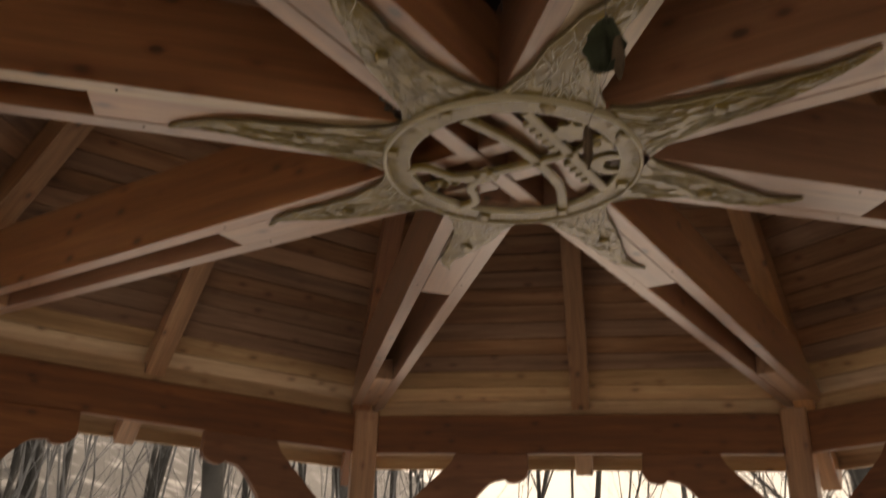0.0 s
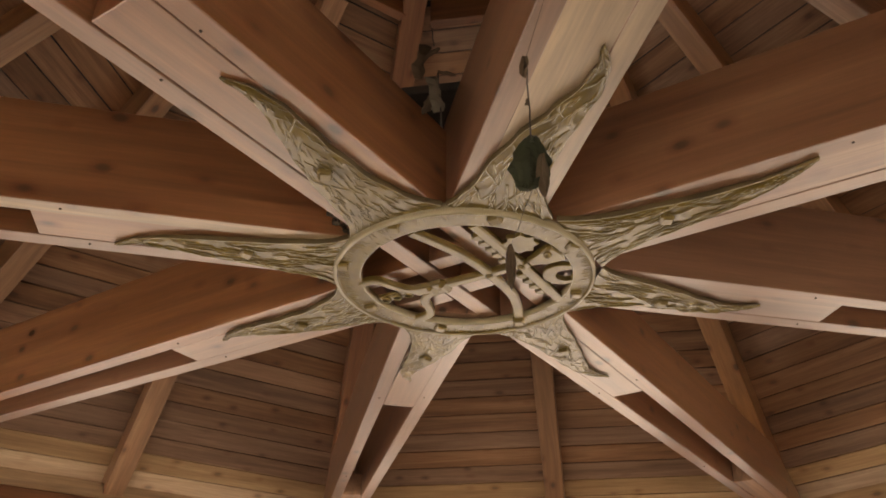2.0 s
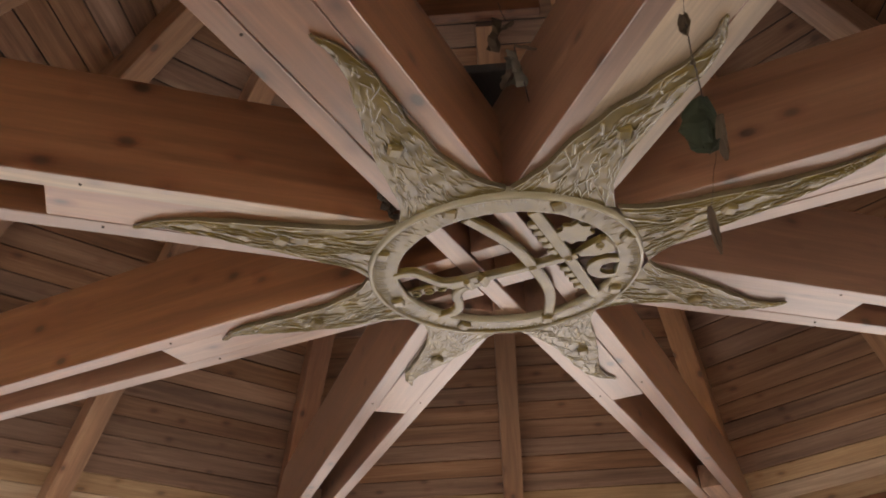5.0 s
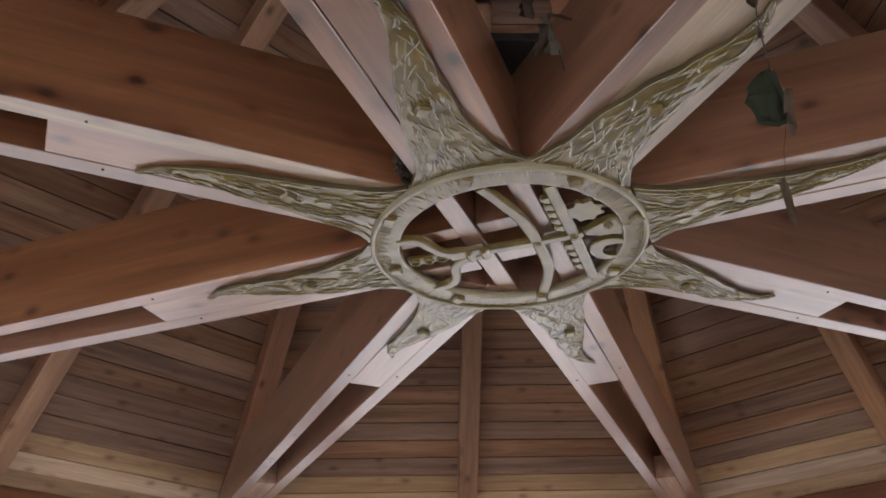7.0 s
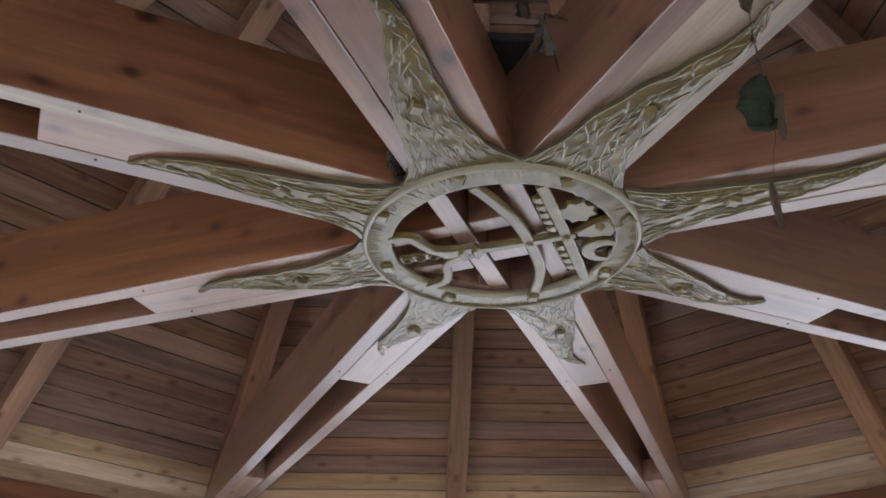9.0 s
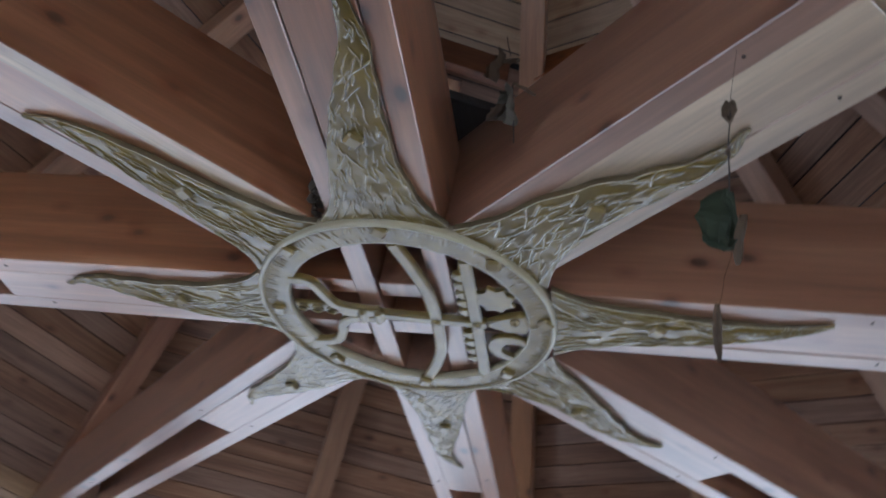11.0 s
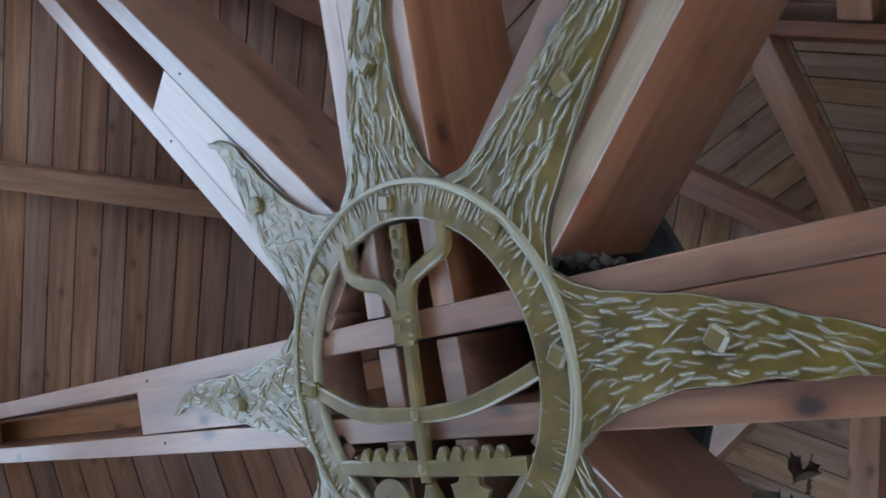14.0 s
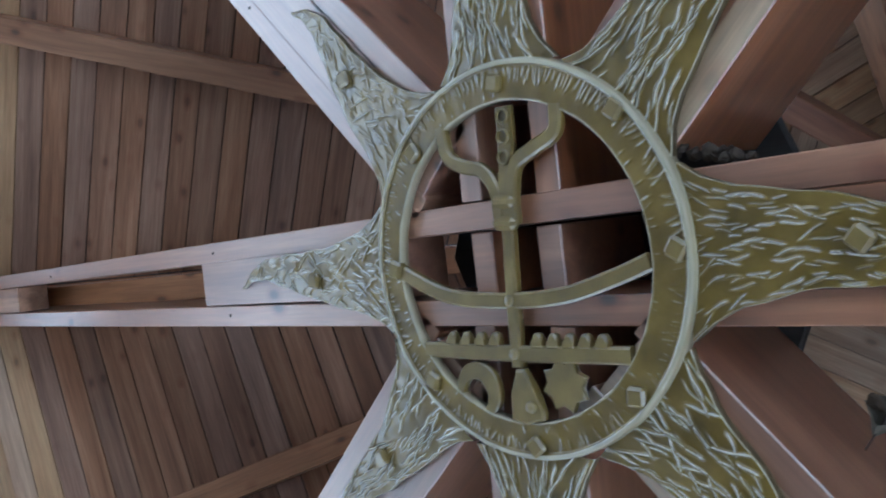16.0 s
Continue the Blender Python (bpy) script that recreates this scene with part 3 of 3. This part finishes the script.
# worn square bolt heads, on the ring and on the rays
bolt_mesh = mesh_of("bolt", block((0.027, 0.027, 0.019), 0.0042), GOLD_BAR)
RING_BOLT = [(0.240, 0.0, 20), (0.174, 0.180, 57), (-0.006, 0.256, 12), (-0.198, 0.187, 38), (-0.267, 0.006, 32), (-0.191, -0.179, 4), (-0.018, -0.262, 50), (0.178, -0.178, 25)]
RAY_BOLT = [(0.465, -0.012, 10), (0.46, 0.0, 30), (0.466, 0.007, 55), (0.472, 0.008, 20), (0.477, -0.005, 40), (0.482, 0.007, 65), (0.458, -0.014, 35), (0.458, 0.006, 15)]
for k in range(8):
    p = DIRS[k] * RAY_BOLT[k][0] + UP.cross(DIRS[k]) * RAY_BOLT[k][1]
    for x, y, z, turn in ((*RING_BOLT[k][:2], -0.0055, RING_BOLT[k][2]), (p.x, p.y, -0.0025, 45 * k + RAY_BOLT[k][2])):
        b_ = new("bolt", bolt_mesh)
        b_.parent = ornament
        b_.matrix_basis = pose(x, y, z, 3 * math.sin(k * 2.1), 3 * math.cos(k * 1.3), turn)


def bar(points, width, thick, z=0.0):
    """A flat bar along a line of points."""
    bm = bmesh.new()
    pts = [Vector((*p, 0)) for p in points]
    rows = []
    for i, p in enumerate(pts):
        d = (pts[min(i + 1, len(pts) - 1)] - pts[max(i - 1, 0)]).normalized()
        t = UP.cross(d)
        w = width[i] if isinstance(width, (list, tuple)) else width
        rows.append([bm.verts.new(p + t * (w / 2 * a) + UP * (z + thick / 2 * b)) for a, b in ((-1, -0.55), (-0.7, -1), (0.7, -1), (1, -0.55), (1, 1), (-1, 1))])
    for p, q in zip(rows, rows[1:]):
        for j in range(6):
            bm.faces.new((p[j], q[j], q[(j + 1) % 6], p[(j + 1) % 6]))
    bm.faces.new(rows[0])
    bm.faces.new(rows[-1][::-1])
    return bm


part("staff", bar(curve([(-0.003, 0.13), (0.0, 0.05), (0.005, -0.053), (0.007, -0.15)]), 0.021, 0.014), GOLD_BAR, ornament, "straight staff")
part("crossbow_arc", bar(curve([(0.232, -0.006), (0.128, -0.046), (0.007, -0.054), (-0.088, -0.048), (-0.17, -0.027), (-0.226, -0.008)]), 0.024, 0.012, -0.001), GOLD_BAR, ornament, "curved arm")
part("fork", bar(curve([(0.114, 0.210), (0.104, 0.165), (0.072, 0.146), (0.04, 0.137), (0.016, 0.108), (0.012, 0.06)]), 0.021, 0.013, -0.002), GOLD_BAR, ornament)
part("fork", bar(curve([(-0.104, 0.210), (-0.098, 0.174), (-0.06, 0.156), (-0.026, 0.138), (-0.014, 0.10), (-0.012, 0.055)]), 0.021, 0.013, -0.002), GOLD_BAR, ornament)
# knuckles where the forks meet the staff
for x, y in ((0.0, 0.088), (0.001, 0.057)):
    part("collar", block((0.044, 0.021, 0.022), 0.0075), GOLD_BAR, ornament, m=pose(x, y, -0.004, 0, 0, 4))
# strip with round eyes
strip = part("eyelet_strip", bar([(-0.0105, 0.222), (-0.009, 0.17), (-0.005, 0.115)], 0.029, 0.008, 0.002), GOLD_BAR, ornament, "strip with raised eyelets")
for i in range(3):
    part("eyelet", lathe([(0.007, -0.004), (0.0095, -0.008), (0.012, -0.004), (0.0095, 0.0)], 20), GOLD_BAR, strip, m=pose(-0.0105 + 0.0022 * i, 0.208 - 0.029 * i, 0.0), smooth=True)
rack = part("rack", bar([(0.192, -0.129), (0.007, -0.131), (-0.186, -0.128)], 0.024, 0.013), GOLD_BAR, ornament, "toothed bar")
# each tooth is a blunt hook
tooth = curve([(0.0115, -0.002), (0.0105, 0.010), (0.004, 0.0185), (-0.004, 0.0175), (-0.0075, 0.011), (-0.0075, -0.002)], 3)
for x in (0.13, 0.101, 0.072, 0.043, -0.036, -0.064, -0.091, -0.118, -0.145):
    part("tooth", prism(tooth, 0.014, 0.003), GOLD_BAR, rack, m=pose(x, -0.119, -0.001))
for x, y in ((0.006, -0.0535), (0.007, -0.131)):
    part("rivet", lathe([(0.0, -0.012), (0.004, -0.0115), (0.0085, -0.010), (0.009, -0.004), (0.0, -0.004)], 20, False), GOLD_BAR, ornament, m=pose(x, y, 0), smooth=True)
# crescent
pts = [(0.044 * math.cos(radians(a)), 0.044 * math.sin(radians(a))) for a in range(-62, 243, 12)]
pts += [(0.004 + 0.027 * math.cos(radians(a)), -0.008 + 0.027 * math.sin(radians(a))) for a in range(230, -51, -14)]
part("crescent", prism(pts, 0.012, 0.002), GOLD_BAR, ornament, "crescent moon", m=pose(0.088, -0.189, 0.001, 0, 0, 8))
# star
pts = [((0.040 if i % 2 else 0.0265) * math.cos(radians(22.5 * i)), (0.040 if i % 2 else 0.0265) * math.sin(radians(22.5 * i))) for i in range(16)]
part("star", prism(pts, 0.010, 0.002), GOLD_BAR, ornament, "small eight-pointed star", m=pose(-0.074, -0.172, 0.001, 0, 0, 6))
# foot of the staff, a flared wedge with a stud
pts = [(0.012, 0.035), (-0.004, 0.036), (-0.022, 0.0), (-0.034, -0.024), (-0.033, -0.036), (0.0, -0.044), (0.028, -0.038), (0.022, 0.0)]
part("flared_foot", prism(pts, 0.016, 0.004), GOLD_BAR, ornament, "flared foot of the staff", m=pose(-0.004, -0.188, -0.002))
part("stud", lathe([(0.0, -0.016), (0.006, -0.015), (0.009, -0.010), (0.009, -0.006), (0.0, -0.006)], 20, False), GOLD_BAR, ornament, m=pose(-0.018, -0.205, -0.002), smooth=True)


# ---- things caught in spider's thread ----
def leaf_mesh(long, wide, curl, seed, fold=0.0, lobed=0.22):
    bm = bmesh.new()
    rows = []
    n = 10
    for i in range(n + 1):
        s = i / n
        w = wide * math.sin(math.pi * min(1, 0.08 + s * 0.92)) ** 0.75 * (1 + 1.6 * lobed * noise.noise((seed, s * 6, 0)))
        row = []
        for j in range(-3, 4):
            v = j / 3
            lobes = 1 + lobed * math.sin(s * 19 + v * 2) * abs(v)
            x = v * w * lobes
            z = curl * (v * v) * wide + fold * abs(x) + 0.45 * wide * noise.noise((seed + 3, s * 3, v * 2))
            row.append(bm.verts.new((x, z, -s * long)))
        rows.append(row)
    for p, q in zip(rows, rows[1:]):
        for j in range(6):
            bm.faces.new((p[j], p[j + 1], q[j + 1], q[j]))
    bmesh.ops.solidify(bm, geom=bm.faces[:], thickness=0.0012)
    return bm


def thread_bm(a, b_, r=0.0009):
    bm = bmesh.new()
    a, b_ = Vector(a), Vector(b_)
    d = (b_ - a).normalized()
    u = d.orthogonal().normalized()
    v = d.cross(u)
    rows = []
    for i in range(7):
        c = a.lerp(b_, i / 6) + Vector((0.006 * noise.noise((i, a.x * 9, 0)), 0.006 * noise.noise((i, a.y * 9, 4)), 0)) * (0 < i < 6)
        rows.append([bm.verts.new(c + (u * math.cos(t) + v * math.sin(t)) * r) for t in (0, 1.57, 3.14, 4.71)])
    for p, q in zip(rows, rows[1:]):
        for j in range(4):
            bm.faces.new((p[j], p[(j + 1) % 4], q[(j + 1) % 4], q[j]))
    return bm


hang = thing("hanging_leaf", pose(-0.625, -0.515, BEAM_Z + 0.03), "dull green leaf dangling below a beam on a spider's thread", "leaf")
part("thread", thread_bm((0, 0, 0), (-0.042, 0.020, -0.16), 0.0003), THREAD, hang, "fine dark thread")
part("stalk", thread_bm((-0.042, 0.020, -0.16), (-0.034, 0.023, -0.282), 0.0010), THREAD, hang, "thin bent stalk")
part("leaf_scrap", leaf_mesh(0.040, 0.0085, 0.5, 8.0, 0.0, 0.06), DRY, hang, "small shrivelled leaf", m=pose(-0.042, 0.020, -0.158, 4, 0, 70))
part("bud", leaf_mesh(0.012, 0.004, 0.9, 9.0), DRY, hang, m=pose(-0.038, 0.022, -0.226, 0, 10, 40))
part("leaf_blade", leaf_mesh(0.082, 0.026, 0.1, 2.0, 0.6, 0.12), LEAF, hang, "broad leaf folded along its midrib", m=pose(-0.034, 0.023, -0.278, 0, 4, -66))
part("leaf_tip", leaf_mesh(0.055, 0.009, 0.5, 5.0, 0.0, 0.08), DRY, hang, "curled brown lobe", m=pose(-0.034, 0.008, -0.312, 14, -8, -40))
part("thread", thread_bm((-0.036, 0.023, -0.36), (-0.063, 0.040, -0.445), 0.0003), THREAD, hang, "fine dark thread")
part("leaf_strip", leaf_mesh(0.058, 0.0062, 0.5, 11.0, 0.0, 0.08), DRY, hang, "narrow dry strip", m=pose(-0.063, 0.040, -0.442, 0, 0, -50))
hang3 = thing("leaf_clump", pose(-0.437, -0.196, BEAM_Z + 0.23), "two shrivelled leaves and scraps hanging in web between beams", "leaf clump")
part("thread", thread_bm((0.012, 0.014, 0.05), (0, 0, -0.012)), THREAD, hang3, "fine dark thread")
part("leaf_blade", leaf_mesh(0.098, 0.019, 0.7, 21.0, 0.35, 0.2), DRY, hang3, "brown shrivelled leaf", m=pose(0.004, 0.008, -0.008, 10, 12, 35))
part("leaf_blade", leaf_mesh(0.085, 0.020, 0.9, 23.0, 0.15, 0.34), FADED, hang3, "grey-green leaf folded along its midrib", m=pose(-0.006, -0.014, -0.098, -8, 6, 25))
part("stalk", thread_bm((-0.004, -0.012, -0.085), (-0.016, -0.030, -0.222), 0.0014), THREAD, hang3, "thin dark stalk")
rnd = random.Random(4)
for i in range(3):
    part("leaf_scrap", leaf_mesh(rnd.uniform(0.03, 0.05), rnd.uniform(0.006, 0.010), rnd.uniform(0.4, 0.9), 30.0 + i), DRY, hang3, m=pose(rnd.uniform(-0.015, 0.02), rnd.uniform(-0.02, 0.015), -0.03 - 0.05 * i, rnd.uniform(-60, 60), rnd.uniform(-60, 60), rnd.uniform(0, 360)))


# ---- dirt lodged where the beams meet ----
dirt = thing("dirt_clump", pose(0, 0, BEAM_Z + 0.01), "crumbly dark dirt lodged between two beams", "dirt")
rnd = random.Random(9)
for i in range(30):
    f = rnd.random()
    bm = bmesh.new()
    bmesh.ops.create_icosphere(bm, subdivisions=1, radius=rnd.uniform(0.003, 0.009))
    for v in bm.verts:
        v.co = v.co * (1 + 0.7 * noise.noise(v.co * 170 + Vector((i * 7.0, 0, 0))))
    part("crumb", bm, DIRT, dirt, m=pose(-0.25 - 0.115 * f + rnd.uniform(-0.012, 0.012), 0.124 - 0.022 * f + rnd.uniform(-0.006, 0.008), rnd.uniform(0, 0.014), 0, 0, rnd.uniform(0, 360)))


# ---- bare trees ----
def tube(bm, a, b_, ra, rb, sides=7):
    d = (b_ - a).normalized()
    u = d.orthogonal().normalized()
    v = d.cross(u)
    p = [bm.verts.new(a + (u * math.cos(2 * math.pi * i / sides) + v * math.sin(2 * math.pi * i / sides)) * ra) for i in range(sides)]
    q = [bm.verts.new(b_ + (u * math.cos(2 * math.pi * i / sides) + v * math.sin(2 * math.pi * i / sides)) * rb) for i in range(sides)]
    for i in range(sides):
        bm.faces.new((p[i], p[(i + 1) % sides], q[(i + 1) % sides], q[i]))


def grow(bm, rnd, a, d, length, r, level):
    steps = 4
    for i in range(steps):
        d = (d + Vector((rnd.uniform(-0.16, 0.16), rnd.uniform(-0.16, 0.16), 0.05))).normalized()
        b_ = a + d * length / steps
        r2 = r * 0.82
        tube(bm, a, b_, r, r2, (9, 6, 4, 3)[level])
        if level < 2 or (level == 2 and rnd.random() < 0.6):
            for _ in range(2 if level < 2 else 1):
                side = Vector((rnd.uniform(-1, 1), rnd.uniform(-1, 1), rnd.uniform(0.2, 1.0))).normalized()
                grow(bm, rnd, b_, (d * 0.55 + side * 0.75).normalized(), length * rnd.uniform(0.4, 0.6), r2 * 0.5, level + 1)
        a, r = b_, r2


rnd = random.Random(11)
count = 0
while count < 140:
    az = rnd.uniform(-35, 115)
    dist = rnd.uniform(7, 34) if count % 2 else rnd.uniform(7, 18)
    x, y = dist * math.cos(radians(az)), dist * math.sin(radians(az))
    base = ground_height(x, y) - 0.1
    tree = thing("tree", pose(x, y, base), "bare grey winter tree on the snowy slope", "tree", "bare trees")
    bm = bmesh.new()
    hgt = rnd.uniform(5, 13)
    rad = rnd.choice((rnd.uniform(0.015, 0.03), rnd.uniform(0.02, 0.05), rnd.uniform(0.02, 0.06), rnd.uniform(0.06, 0.15)))
    tube(bm, Vector((0, 0, 0)), Vector((0, 0, hgt * 0.15)), rad * 1.25, rad, 9)
    part("trunk", bm, BARK, tree, smooth=True)
    bm = bmesh.new()
    grow(bm, rnd, Vector((0, 0, hgt * 0.15)), Vector((rnd.uniform(-0.1, 0.1), rnd.uniform(-0.1, 0.1), 1)), hgt * 0.8, rad, 0)
    part("crown", bm, BARK, tree, smooth=True)
    count += 1


# thin pale saplings on the slope, a few shapes repeated
kinds = []
for i in range(6):
    sap = thing("sapling", pose(0, 0, 0), "thin pale leafless sapling on the snowy slope", "sapling", "saplings")
    bm = bmesh.new()
    tube(bm, Vector((0, 0, 0)), Vector((0, 0, 0.5)), 0.022, 0.018, 7)
    part("trunk", bm, PALE_BARK, sap, smooth=True)
    bm = bmesh.new()
    grow(bm, rnd, Vector((0, 0, 0.5)), Vector((rnd.uniform(-0.2, 0.2), rnd.uniform(-0.2, 0.2), 1)), rnd.uniform(3.5, 6.0), 0.018, 0)
    part("crown", bm, PALE_BARK, sap, smooth=True)
    kinds.append(sap)
for i in range(54):
    az, dist = rnd.uniform(36, 84), rnd.uniform(7, 17)
    x, y = dist * math.cos(radians(az)), dist * math.sin(radians(az))
    m = pose(x, y, ground_height(x, y) - 0.1, 0, 0, rnd.uniform(0, 360))
    if i < 6:
        kinds[i].matrix_world = m
    else:
        copy_thing(kinds[i % 6], m)


# ---- roof: an outer skin with single boards beneath, side by side ----
def roof_side(k, name, a_in, a_out, lift, wide, label, rnd):
    s = SIDES[k]
    t = UP.cross(s)
    fall = Vector((s.x, s.y, -SLOPE)).normalized()
    z_in = boards_z(a_in) + lift
    o = s * a_in + UP * z_in
    length = (a_out - a_in) / COS
    m = axes(o, t, fall)
    sgn = 1 if m.to_3x3().col[2].z > 0 else -1
    skin = [(-a_in * TAN, -0.02), (a_in * TAN, -0.02), (a_out * TAN + 0.012, length), (-a_out * TAN - 0.012, length)]
    bm = prism(skin, 0.03)
    bmesh.ops.translate(bm, verts=bm.verts, vec=(0, 0, sgn * 0.045))
    roof = part(name, bm, SHINGLE, m=m)
    tagged(roof, label, "roof", kind="structure")
    y = 0.0
    while y < length - 0.02:
        y2 = min(length, y + wide + rnd.uniform(-0.004, 0.004))
        half = lambda v: (a_in + v * COS) * TAN - 0.002
        gap = rnd.uniform(0.003, 0.007)
        lo, hi = y + gap / 2, y2 - gap / 2
        mid = (lo + hi) / 2
        lift_ = sgn * rnd.uniform(0.0, 0.002)
        bm = bmesh.new()
        th = sgn * 0.019
        v = [bm.verts.new(p) for p in ((-half(lo), lo - mid, lift_), (half(lo), lo - mid, lift_), (half(hi), hi - mid, lift_), (-half(hi), hi - mid, lift_), (-half(lo), lo - mid, th), (half(lo), lo - mid, th), (half(hi), hi - mid, th), (-half(hi), hi - mid, th))]
        for f in ((0, 1, 2, 3), (7, 6, 5, 4), (0, 4, 5, 1), (1, 5, 6, 2), (2, 6, 7, 3), (3, 7, 4, 0)):
            bm.faces.new([v[i] for i in f])
        # eave and cap boards take the brighter colour in place of light
        part("board", bm, LIT_PINE if a_in + mid * COS > 2.38 or lift else BOARD, roof, m=pose(0, mid, 0))
        y = y2


rnd = random.Random(7)
for k in range(8):
    roof_side(k, "roof_%d" % (k + 1), HEAD_A + 0.02, EAVE_A + 0.05, 0.0, 0.0905, "lower roof side lined with horizontal pine boards", rnd)
for k in range(8):
    roof_side(k, "cap_roof_%d" % (k + 1), 0.02, 0.82, 0.17, 0.0905, "raised cap roof side lined with pine boards", rnd)
